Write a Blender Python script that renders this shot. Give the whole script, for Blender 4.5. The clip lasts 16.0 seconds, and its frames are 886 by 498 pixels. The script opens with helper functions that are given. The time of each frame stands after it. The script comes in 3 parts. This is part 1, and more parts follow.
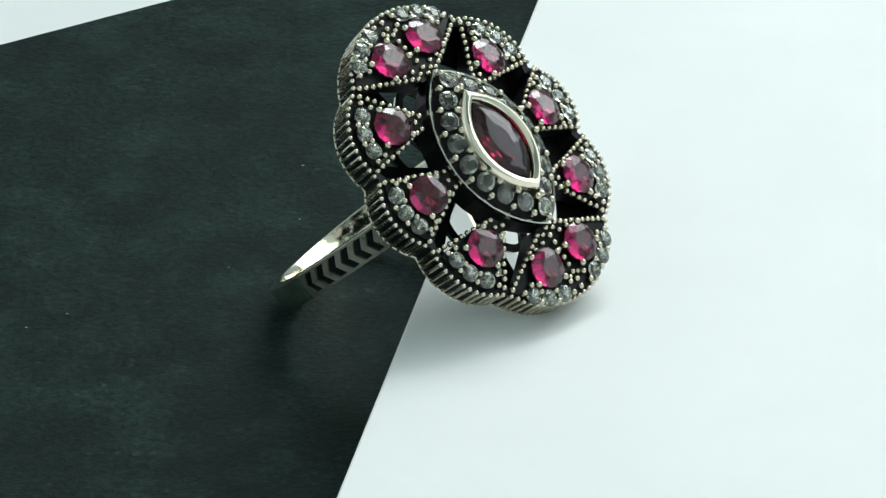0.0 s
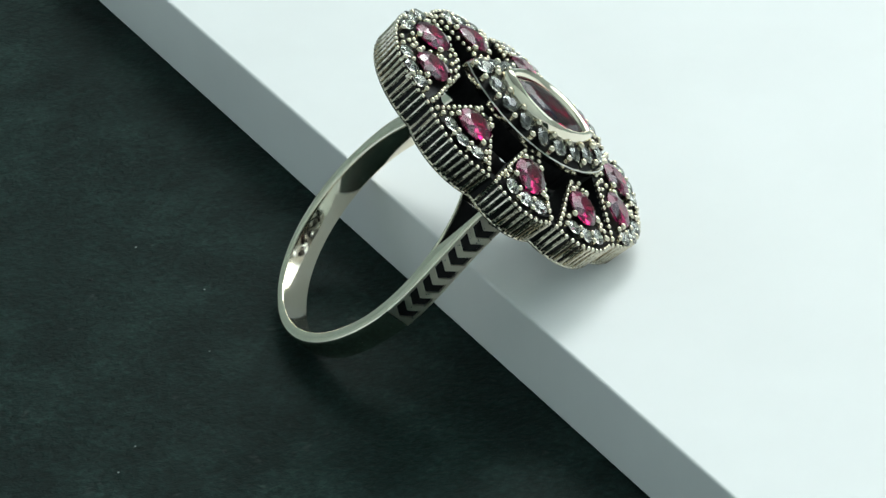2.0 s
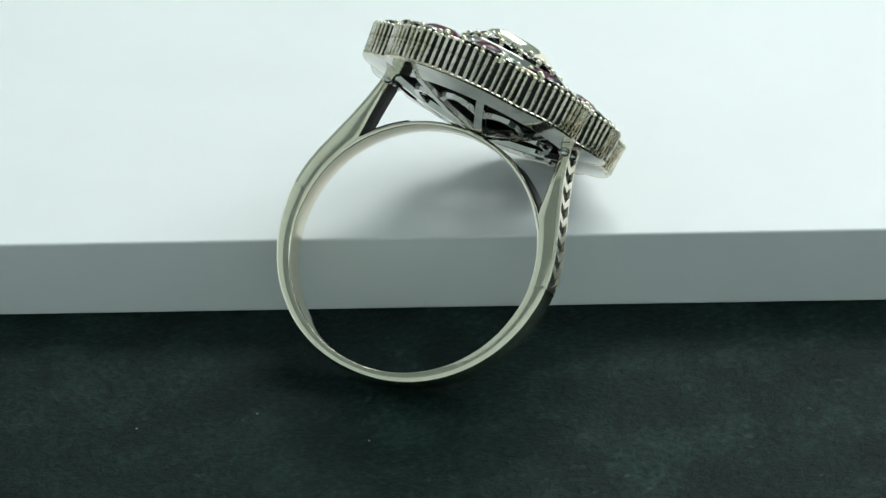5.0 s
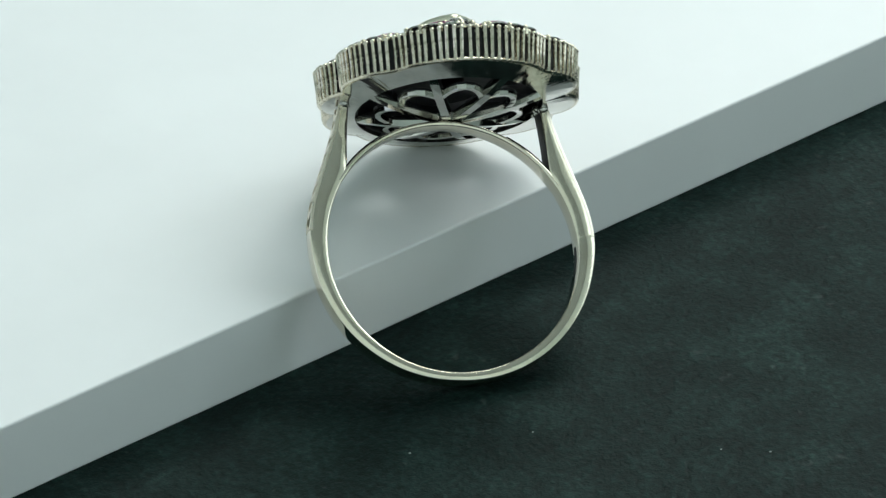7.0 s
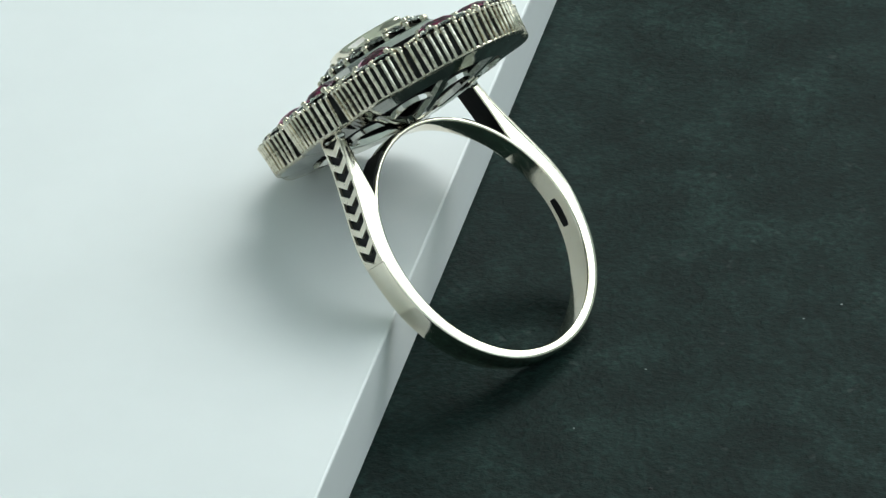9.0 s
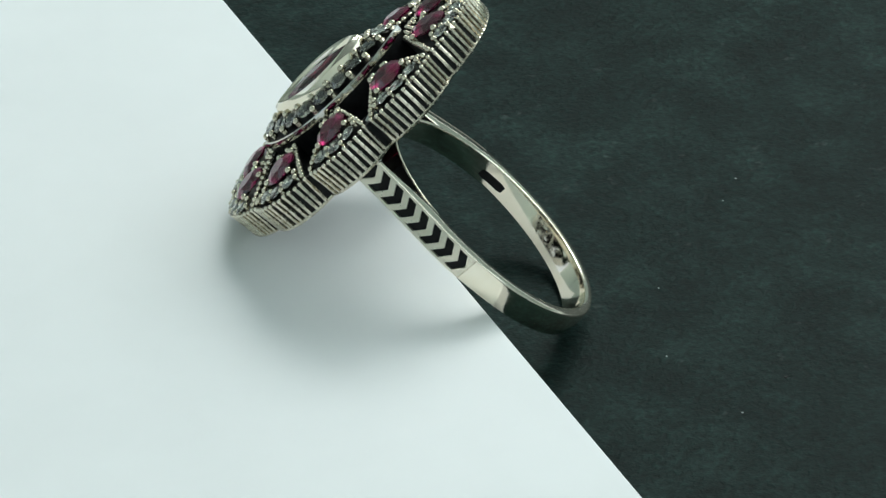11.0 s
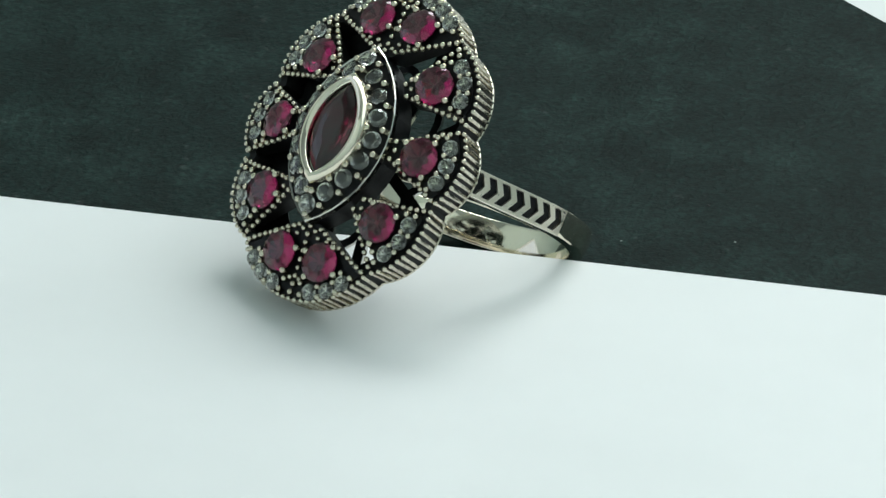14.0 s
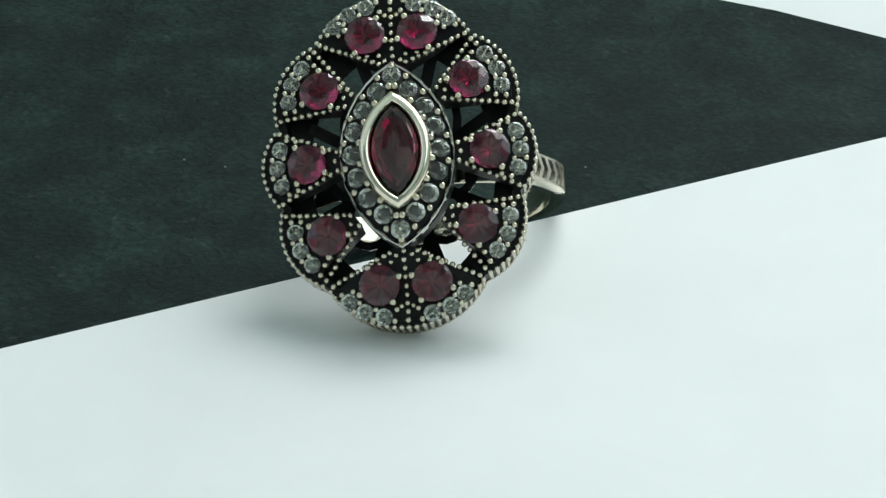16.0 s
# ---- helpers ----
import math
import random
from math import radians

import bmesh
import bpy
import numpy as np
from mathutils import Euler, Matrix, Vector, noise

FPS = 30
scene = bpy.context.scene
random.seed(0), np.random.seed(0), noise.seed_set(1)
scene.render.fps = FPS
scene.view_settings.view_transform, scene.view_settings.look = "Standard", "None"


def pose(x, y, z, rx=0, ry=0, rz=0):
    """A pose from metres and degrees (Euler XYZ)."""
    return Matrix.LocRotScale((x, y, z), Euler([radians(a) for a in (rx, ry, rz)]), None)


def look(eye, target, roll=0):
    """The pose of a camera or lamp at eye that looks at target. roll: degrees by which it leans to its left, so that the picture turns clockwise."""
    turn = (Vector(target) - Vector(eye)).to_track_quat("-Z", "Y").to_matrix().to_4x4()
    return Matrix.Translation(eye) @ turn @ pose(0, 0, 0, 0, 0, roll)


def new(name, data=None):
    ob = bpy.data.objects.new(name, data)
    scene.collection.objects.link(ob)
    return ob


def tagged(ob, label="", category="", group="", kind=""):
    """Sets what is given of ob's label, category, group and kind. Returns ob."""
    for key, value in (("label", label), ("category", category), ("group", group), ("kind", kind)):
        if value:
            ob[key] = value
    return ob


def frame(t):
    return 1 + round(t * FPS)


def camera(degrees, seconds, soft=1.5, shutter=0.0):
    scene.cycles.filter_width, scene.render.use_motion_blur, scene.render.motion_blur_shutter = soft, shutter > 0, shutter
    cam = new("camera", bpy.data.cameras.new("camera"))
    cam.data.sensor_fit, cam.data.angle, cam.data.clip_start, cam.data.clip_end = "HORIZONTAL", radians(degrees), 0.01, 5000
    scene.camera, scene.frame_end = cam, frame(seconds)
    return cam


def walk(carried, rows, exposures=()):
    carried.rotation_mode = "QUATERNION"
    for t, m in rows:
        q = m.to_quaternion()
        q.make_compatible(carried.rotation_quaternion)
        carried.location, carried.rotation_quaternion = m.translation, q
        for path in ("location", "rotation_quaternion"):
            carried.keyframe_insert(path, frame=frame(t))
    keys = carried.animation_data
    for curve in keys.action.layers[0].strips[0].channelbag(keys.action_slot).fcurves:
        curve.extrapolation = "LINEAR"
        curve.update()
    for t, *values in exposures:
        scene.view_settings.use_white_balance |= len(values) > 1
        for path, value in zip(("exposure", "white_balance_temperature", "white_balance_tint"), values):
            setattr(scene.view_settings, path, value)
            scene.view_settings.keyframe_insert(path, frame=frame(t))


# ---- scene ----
# The camera stands still; the ring, the boards and the platter turn before it.
S = 0.001  # one millimetre
EYE = Vector((0.0, -0.259574, 0.163808))
ELEV, YAW = radians(31.4746), radians(0.1498)
AHEAD = Vector((math.sin(YAW) * math.cos(ELEV), math.cos(YAW) * math.cos(ELEV), -math.sin(ELEV)))
cam = camera(12.0, 16.0, 1.4)
STAND = look(EYE, EYE + AHEAD, -0.7914)
walk(cam, [(0, STAND), (16, STAND)], [(0, 0.0), (6.5, 0.0), (8.5, -0.06), (12.0, -0.12), (16, -0.10)])

# ---- light ----
world = bpy.data.worlds.new("world")
scene.world = world
world.use_nodes = True
wn = world.node_tree
sky = wn.nodes.new("ShaderNodeTexSky")
sky.sky_type, sky.sun_disc, sky.sun_elevation, sky.sun_rotation = "NISHITA", False, radians(45), radians(20)
wn.links.new(sky.outputs["Color"], wn.nodes["Background"].inputs["Color"])
wn.nodes["Background"].inputs["Strength"].default_value = 0.08

# Broad soft light from back right, where the shadows point; its opening is made up.
NORTH_C = Vector((0.70, 1.89, 2.42))
lamp = bpy.data.lights.new("window_light", "AREA")
lamp.shape, lamp.size, lamp.size_y = "RECTANGLE", 1.60, 1.36
lamp.energy, lamp.color = 53, (0.91, 1.0, 0.99)
# Unseen fill added on the east to brighten the board's cut side.
east = bpy.data.lights.new("east_fill_light", "AREA")
east.shape, east.size, east.size_y = "RECTANGLE", 2.36, 1.76
east.energy, east.color = 17, (0.85, 1.0, 0.97)
new("east_fill_light", east).matrix_world = look((1.89, 0.30, 1.60), (0.89, 0.30, 1.60))
# Key light set by the shadows, close for falloff; no lamp body stands here.
key = bpy.data.lights.new("near_key_light", "AREA")
key.shape, key.size, key.size_y = "RECTANGLE", 0.26, 0.20
key.energy, key.color = 0.39, (0.945, 1.0, 0.985)
new("near_key_light", key).matrix_world = look((0.150, 0.145, 0.196), (0, 0, 0.005))
# Low unseen fill added on the west for the left-facing sides.
west = bpy.data.lights.new("west_fill_light", "AREA")
west.shape, west.size, west.size_y = "RECTANGLE", 1.76, 1.06
west.energy, west.color = 3.5, (0.90, 1.0, 0.98)
new("west_fill_light", west).matrix_world = look((-1.89, 0.0, 0.75), (-0.89, 0.0, 0.75))
new("window_light", lamp).matrix_world = look(NORTH_C, NORTH_C + Vector((0, -1, 0)))


# ---- materials ----
def material(name):
    m = bpy.data.materials.new(name)
    m.use_nodes = True
    nt = m.node_tree
    return m, nt, nt.nodes["Principled BSDF"]


def noise_node(nt, scale, detail=4.0, rough=0.6):
    co = nt.nodes.new("ShaderNodeTexCoord")
    n = nt.nodes.new("ShaderNodeTexNoise")
    n.inputs["Scale"].default_value, n.inputs["Detail"].default_value, n.inputs["Roughness"].default_value = scale, detail, rough
    nt.links.new(co.outputs["Object"], n.inputs["Vector"])
    return n.outputs["Fac"]


def ramp(nt, fac, stops):
    r = nt.nodes.new("ShaderNodeValToRGB")
    e = r.color_ramp.elements
    while len(e) < len(stops):
        e.new(0.5)
    for k, (pos, col) in enumerate(stops):
        e[k].position = pos
        e[k].color = (*col, 1) if len(col) == 3 else (col[0], col[0], col[0], 1)
    nt.links.new(fac, r.inputs["Fac"])
    return r.outputs["Color"]


def bump(nt, bsdf, fac, strength, dist):
    b = nt.nodes.new("ShaderNodeBump")
    b.inputs["Strength"].default_value, b.inputs["Distance"].default_value = strength, dist
    nt.links.new(fac, b.inputs["Height"])
    nt.links.new(b.outputs["Normal"], bsdf.inputs["Normal"])


def metal(name, stops, rough, scale, relief=0.0):
    m, nt, b = material(name)
    b.inputs["Metallic"].default_value = 1.0
    f = noise_node(nt, scale)
    nt.links.new(ramp(nt, f, stops), b.inputs["Base Color"])
    g = noise_node(nt, scale * 3.1)
    nt.links.new(ramp(nt, g, [(0.3, (rough[0],)), (0.7, (rough[1],))]), b.inputs["Roughness"])
    if relief:
        bump(nt, b, g, relief, 0.00003)
    return m


SILVER = metal("polished_silver", [(0.3, (0.92, 0.83, 0.67)), (0.7, (0.95, 0.875, 0.735))], (0.05, 0.13), 700, 0.05)
BEAD = metal("bead_silver", [(0.3, (0.54, 0.49, 0.38)), (0.7, (0.78, 0.72, 0.58))], (0.10, 0.22), 1500)
WORN = metal("worn_silver", [(0.26, (0.14, 0.125, 0.09)), (0.42, (0.64, 0.585, 0.47)), (0.7, (0.82, 0.76, 0.63))], (0.14, 0.32), 1500, 0.3)
# Mirrors added under the stones to throw light back; the rubies' is dimmer.
CUP_MIRROR = metal("cup_mirror", [(0.3, (0.74, 0.73, 0.66)), (0.7, (0.90, 0.89, 0.82))], (0.03, 0.08), 500)
DIM_MIRROR = metal("dim_mirror", [(0.3, (0.34, 0.30, 0.31)), (0.7, (0.52, 0.47, 0.48))], (0.03, 0.08), 500)
SATIN = metal("satin_silver", [(0.3, (0.80, 0.73, 0.60)), (0.7, (0.90, 0.83, 0.70))], (0.26, 0.36), 900, 0.1)
DULL = metal("dull_silver", [(0.3, (0.46, 0.45, 0.42)), (0.7, (0.66, 0.65, 0.60))], (0.04, 0.13), 500, 0.03)


def dark(name, low, high, rough):
    m, nt, b = material(name)
    b.inputs["Metallic"].default_value = 0.0
    b.inputs["Specular IOR Level"].default_value = 0.2
    f = noise_node(nt, 1800)
    nt.links.new(ramp(nt, f, [(0.35, low), (0.7, high)]), b.inputs["Base Color"])
    b.inputs["Roughness"].default_value = rough
    bump(nt, b, f, 0.4, 0.00004)
    return m


OXIDE = dark("oxidised_silver", (0.004, 0.004, 0.0045), (0.014, 0.014, 0.015), 0.38)
BLACK = dark("black_recess", (0.003, 0.003, 0.0035), (0.009, 0.009, 0.009), 0.45)


def gem(name, color, trans, ior, rough, shine=0.5):
    m, nt, b = material(name)
    f = noise_node(nt, 900, 2)
    lo = tuple(c * 0.75 for c in color)
    nt.links.new(ramp(nt, f, [(0.3, lo), (0.7, color)]), b.inputs["Base Color"])
    b.inputs["Transmission Weight"].default_value = trans
    b.inputs["IOR"].default_value = ior
    b.inputs["Specular IOR Level"].default_value = shine
    b.inputs["Roughness"].default_value = rough
    return m


RUBY = gem("ruby", (0.52, 0.010, 0.125), 0.98, 1.72, 0.01, 0.25)
RUBY_DEEP = gem("deep_ruby", (0.42, 0.010, 0.06), 0.98, 1.72, 0.01, 0.25)
CRYSTAL = gem("clear_crystal", (0.95, 0.96, 0.88), 0.98, 1.9, 0.01)


def white_board():
    m, nt, b = material("white_board")
    f = noise_node(nt, 60)
    nt.links.new(ramp(nt, f, [(0.3, (0.79, 0.80, 0.80)), (0.7, (0.83, 0.84, 0.84))]), b.inputs["Base Color"])
    b.inputs["Roughness"].default_value = 0.5
    bump(nt, b, noise_node(nt, 2500), 0.04, 0.00005)
    return m


def slate_stone():
    m, nt, b = material("slate_stone")
    f, g, h = noise_node(nt, 150, 9, 0.68), noise_node(nt, 1700, 3, 0.7), noise_node(nt, 800, 2, 0.5)
    big = ramp(nt, f, [(0.28, (0.0026, 0.0076, 0.0067)), (0.50, (0.0068, 0.0178, 0.0155)), (0.74, (0.0180, 0.0388, 0.0340))])
    fine = ramp(nt, g, [(0.30, (0.36,)), (0.52, (0.95,)), (0.70, (1.75,))])
    mix = nt.nodes.new("ShaderNodeMix")
    mix.data_type, mix.blend_type = "RGBA", "MULTIPLY"
    mix.inputs["Factor"].default_value = 0.85
    nt.links.new(big, mix.inputs["A"])
    nt.links.new(fine, mix.inputs["B"])
    fleck = nt.nodes.new("ShaderNodeMix")
    fleck.data_type, fleck.blend_type = "RGBA", "ADD"
    fleck.inputs["Factor"].default_value = 1.0
    nt.links.new(mix.outputs["Result"], fleck.inputs["A"])
    nt.links.new(ramp(nt, h, [(0.70, (0.0,)), (0.78, (0.022,))]), fleck.inputs["B"])
    nt.links.new(fleck.outputs["Result"], b.inputs["Base Color"])
    b.inputs["Roughness"].default_value = 0.6
    b.inputs["Specular IOR Level"].default_value = 0.09
    bump(nt, b, g, 0.8, 0.00018)
    return m


def plain(name, color, rough, scale=8):
    m, nt, b = material(name)
    f = noise_node(nt, scale)
    nt.links.new(ramp(nt, f, [(0.3, tuple(c * 0.94 for c in color)), (0.7, color)]), b.inputs["Base Color"])
    b.inputs["Roughness"].default_value = rough
    return m


WHITE = white_board()
SLATE = slate_stone()
PLATTER = plain("white_platter", (0.80, 0.81, 0.81), 0.45, 30)
FLECK = plain("mineral_fleck", (0.26, 0.29, 0.28), 0.6, 900)
# Unseen room: pale walls for bounce, dark ceiling and desk for dark reflections.
WALL = plain("wall_paint", (0.745, 0.815, 0.79), 0.8)
DESK = plain("desk_laminate", (0.14, 0.15, 0.15), 0.5)
CEILING = plain("ceiling_paint", (0.36, 0.39, 0.39), 0.8)
FLOOR = plain("floor_grey", (0.20, 0.215, 0.21), 0.7)


# ---- mesh helpers ----
def mesh_of(name, bm, mat, smooth=False):
    bmesh.ops.recalc_face_normals(bm, faces=bm.faces)
    me = bpy.data.meshes.new(name)
    bm.to_mesh(me)
    bm.free()
    me.materials.append(mat)
    if smooth:
        for f in me.polygons:
            f.use_smooth = True
        me.set_sharp_from_angle(angle=radians(38))
    return me


def part(name, bm, mat, parent, label="", smooth=False):
    ob = new(name, mesh_of(name, bm, mat, smooth))
    ob.parent = parent
    return tagged(ob, label)


def placed(name, me, parent, m, label=""):
    ob = new(name, me)
    ob.parent = parent
    ob.matrix_basis = m
    return tagged(ob, label)


def box(lo, hi, bevel=0.0):
    bm = bmesh.new()
    bmesh.ops.create_cube(bm, size=1)
    lo, hi = Vector(lo), Vector(hi)
    for v in bm.verts:
        v.co = Vector([lo[k] + (v.co[k] + 0.5) * (hi[k] - lo[k]) for k in range(3)])
    if bevel:
        bmesh.ops.bevel(bm, geom=bm.edges[:], offset=bevel, segments=2, affect="EDGES", profile=0.5)
    return bm


def prism(poly, z0, z1, bevel=0.0, scale=S):
    """A flat outline (x, y in mm) raised from z0 to z1, its upper rim bevelled."""
    bm = bmesh.new()
    lower = [bm.verts.new((x * scale, y * scale, z0 * scale)) for x, y in poly]
    upper = [bm.verts.new((x * scale, y * scale, z1 * scale)) for x, y in poly]
    n = len(poly)
    top = bm.faces.new(upper)
    bm.faces.new(lower[::-1])
    for k in range(n):
        bm.faces.new((lower[k], lower[(k + 1) % n], upper[(k + 1) % n], upper[k]))
    if bevel:
        bmesh.ops.bevel(bm, geom=list(top.edges), offset=bevel * scale, segments=2, affect="EDGES", profile=0.5)
    return bm


def band(rings, closed=True):
    """Joins closed rings of points (mm), one after another, into a skin."""
    bm = bmesh.new()
    rows = [[bm.verts.new(Vector(p) * S) for p in r] for r in rings]
    n = len(rows[0])
    for a, b in zip(rows, rows[1:] + rows[:1] if closed else rows[1:]):
        for k in range(n):
            bm.faces.new((a[k], a[(k + 1) % n], b[(k + 1) % n], b[k]))
    if not closed:
        bm.faces.new(rows[0])
        bm.faces.new(rows[-1][::-1])
    return bm


def ball(bm, x, y, z, r, squash=1.0, u=8, v=6):
    bmesh.ops.create_uvsphere(bm, u_segments=u, v_segments=v, radius=r * S, matrix=Matrix.Translation((x * S, y * S, z * S)) @ Matrix.Diagonal((1, 1, squash, 1)))


def arc3(a, b, c, n):
    """n + 1 points on the circle through a, b and c, from a to c."""
    (ax, ay), (bx, by), (cx, cy) = a, b, c
    d = 2 * (ax * (by - cy) + bx * (cy - ay) + cx * (ay - by))
    ux = ((ax * ax + ay * ay) * (by - cy) + (bx * bx + by * by) * (cy - ay) + (cx * cx + cy * cy) * (ay - by)) / d
    uy = ((ax * ax + ay * ay) * (cx - bx) + (bx * bx + by * by) * (ax - cx) + (cx * cx + cy * cy) * (bx - ax)) / d
    r = math.hypot(ax - ux, ay - uy)
    a0, a1 = math.atan2(ay - uy, ax - ux), math.atan2(cy - uy, cx - ux)
    while a1 > a0 + math.pi:
        a1 -= 2 * math.pi
    while a1 < a0 - math.pi:
        a1 += 2 * math.pi
    return [(ux + r * math.cos(a0 + (a1 - a0) * k / n), uy + r * math.sin(a0 + (a1 - a0) * k / n)) for k in range(n + 1)]


def inset(poly, d):
    """A closed counter-clockwise outline moved inwards by d."""
    out, n = [], len(poly)
    for k in range(n):
        p, q, r = Vector(poly[k - 1]), Vector(poly[k]), Vector(poly[(k + 1) % n])
        e1, e2 = (q - p).normalized(), (r - q).normalized()
        n1, n2 = Vector((-e1.y, e1.x)), Vector((-e2.y, e2.x))
        m = (n1 + n2) / max(0.5, 1 + n1.dot(n2))
        out.append(tuple(q + m * d))
    return out


# ---- the unseen room, added for bounced light and reflections ----
def room():
    x0, x1, y0, y1, z0, z1 = -1.9, 1.9, -1.7, 1.9, -0.76, 3.25
    def wall(name, lo, hi, mat=WALL):
        tagged(new(name, mesh_of(name, box(lo, hi), mat)), "unseen plain room surface added for bounced light", "wall", kind="structure")
    wall("floor", (x0, y0, z0 - 0.1), (x1, y1, z0), FLOOR)
    wall("ceiling", (x0, y0, z1), (x1, y1, z1 + 0.1), CEILING)
    wall("wall_south", (x0, y0 - 0.1, z0), (x1, y0, z1))
    def open_wall(name, pieces):
        bm = bmesh.new()
        for lo, hi in pieces:
            b = box(lo, hi)
            me = bpy.data.meshes.new("piece")
            b.to_mesh(me)
            b.free()
            bm.from_mesh(me)
        tagged(new(name, mesh_of(name, bm, WALL)), "unseen pale wall with an opening behind an added light", "wall", kind="structure")
    w0, w1, h0, h1 = -0.12, 1.52, 1.72, 3.12
    open_wall("wall_north", (((x0, y1, z0), (w0, y1 + 0.1, z1)), ((w1, y1, z0), (x1, y1 + 0.1, z1)), ((w0, y1, z0), (w1, y1 + 0.1, h0)), ((w0, y1, h1), (w1, y1 + 0.1, z1))))
    w0, w1, h0, h1 = -0.90, 1.50, 0.70, 2.50
    open_wall("wall_east", (((x1, y0, z0), (x1 + 0.1, w0, z1)), ((x1, w1, z0), (x1 + 0.1, y1, z1)), ((x1, w0, z0), (x1 + 0.1, w1, h0)), ((x1, w0, h1), (x1 + 0.1, w1, z1))))
    w0, w1, h0, h1 = -0.90, 0.90, 0.20, 1.30
    open_wall("wall_west", (((x0 - 0.1, y0, z0), (x0, w0, z1)), ((x0 - 0.1, w1, z0), (x0, y1, z1)), ((x0 - 0.1, w0, z0), (x0, w1, h0)), ((x0 - 0.1, w0, h1), (x0, w1, z1))))
    desk = tagged(new("desk", mesh_of("desk", box((-0.7, -0.62, -0.06), (0.7, 0.5, -0.03), 0.003), DESK)), "unseen grey laminate desk under the turntable", "desk")
    for sx in (-0.64, 0.64):
        for sy in (-0.56, 0.44):
            part("leg", box((sx - 0.03, sy - 0.03, -0.76), (sx + 0.03, sy + 0.03, -0.06)), DESK, desk)


room()

# ---- the turning set: its own level frame lies a little askew on the axis ----
AXES = Matrix(((0.98062984, 0.19586183, -0.00180538), (-0.19567319, 0.98001538, 0.03580313), (0.00878177, -0.03475635, 0.99935723)))
LEVEL = Matrix.Translation((0.000552, 0.000161, 0.0)) @ AXES.to_4x4()
RING_AXES = Matrix(((0.48409966, -0.66570134, 0.56788137), (0.86390848, 0.26055832, -0.43101218), (0.13895917, 0.69925038, 0.70124122)))
RING_AT = Matrix.Translation((4.5028 * S, -5.9334 * S, 16.50 * S)) @ RING_AXES.to_4x4()
SLATE_Z = -0.478  # mm, the slate's face


def board_things():
    slab = tagged(new("white_board"), "thick white satin board with a clean cut edge", "board")
    part("panel", box((0, -78 * S, SLATE_Z * S), (84 * S, 78 * S, 5.626 * S), 0.00018), WHITE, slab)
    bm = prism([(14, -78), (14, 85.5), (-8, 66.2), (-23.5, 53.0), (-31.9, 47.2), (-38, 41.8), (-44.4, 36.1), (-51.9, 28.8), (-57, 22.9), (-72, 3.5), (-72, -78)], SLATE_Z - 1.6, SLATE_Z - 0.006, 0.15)
    slate = tagged(new("slate_board"), "thin dark grey slate board with a speckled matt face", "board")
    part("panel", bm, SLATE, slate)
    # a dark pit and a few pale mineral flecks in its face
    for x, y, r, mat in ((-19.9, 17.5, 0.16, BLACK), (-13.35, 11.7, 0.09, FLECK), (-15.0, 20.1, 0.10, FLECK), (-16.9, 3.6, 0.08, FLECK), (-29.3, -7.5, 0.10, FLECK), (-26.9, -5.1, 0.08, FLECK)):
        bm = bmesh.new()
        ball(bm, x, y, SLATE_Z, r, 0.3, 7, 5)
        part("mineral_fleck", bm, mat, slate)
    platter = tagged(new("turntable_platter"), "round white turntable platter under the boards", "turntable")
    bm = bmesh.new()
    bmesh.ops.create_cone(bm, cap_ends=True, segments=96, radius1=0.150, radius2=0.150, depth=0.006, matrix=Matrix.Translation((0, 0, (SLATE_Z - 1.6) * S - 0.003 - 0.00002)))
    part("disc", bm, PLATTER, platter)
    bm = bmesh.new()
    bmesh.ops.create_cone(bm, cap_ends=True, segments=64, radius1=0.055, radius2=0.05, depth=0.0214, matrix=Matrix.Translation((0, 0, -0.0193)))
    tagged(new("round_plinth", mesh_of("round_plinth", bm, PLATTER)), "white round plinth standing on the desk", "plinth")
    return slab, slate, platter


slab, slate, platter = board_things()

# ---- the ring, in millimetres: x across the finger, y along it, z out of the head ----
ring = tagged(new("ring"), "oxidised silver cocktail ring with rubies and clear stones", "ring")
NA, NB = (5.65, 8.88), (8.56, 2.95)
# how the soldered head and the band sit to one another
HEAD_AT = Matrix(((0.999798, -0.002133, 0.019989, 0.0239 * S), (0.002456, 0.999867, -0.016145, -0.1891 * S), (-0.019952, 0.016191, 0.999670, -0.2691 * S), (0, 0, 0, 1)))
BAND_AT = Matrix(((1.000000, 0.000104, -0.000494, 0.0200 * S), (-0.000100, 0.999972, 0.007511, 0.2300 * S), (0.000495, -0.007511, 0.999972, -0.1200 * S), (0, 0, 0, 1)))
TOP_APEX, DIAG_APEX, SIDE_APEX = (0.0, 12.18), (8.27, 6.48), (9.78, 0.0)
RIM_TOP, RIM_LOW = -0.76, -3.08


def lobes():
    """The eight scallops, counter-clockwise from the right one: start, apex and end of each."""
    m = lambda p, sx, sy: (p[0] * sx, p[1] * sy)
    return [(m(NB, 1, -1), SIDE_APEX, NB), (NB, DIAG_APEX, NA), (NA, TOP_APEX, m(NA, -1, 1)), (m(NA, -1, 1), m(DIAG_APEX, -1, 1), m(NB, -1, 1)),
            (m(NB, -1, 1), m(SIDE_APEX, -1, 1), m(NB, -1, -1)), (m(NB, -1, -1), m(DIAG_APEX, -1, -1), m(NA, -1, -1)), (m(NA, -1, -1), m(TOP_APEX, 1, -1), m(NA, 1, -1)), (m(NA, 1, -1), m(DIAG_APEX, 1, -1), m(NB, 1, -1))]


def outline(n=14):
    out = []
    for a, b, c in lobes():
        out += arc3(a, b, c, n)[:-1]
    return out


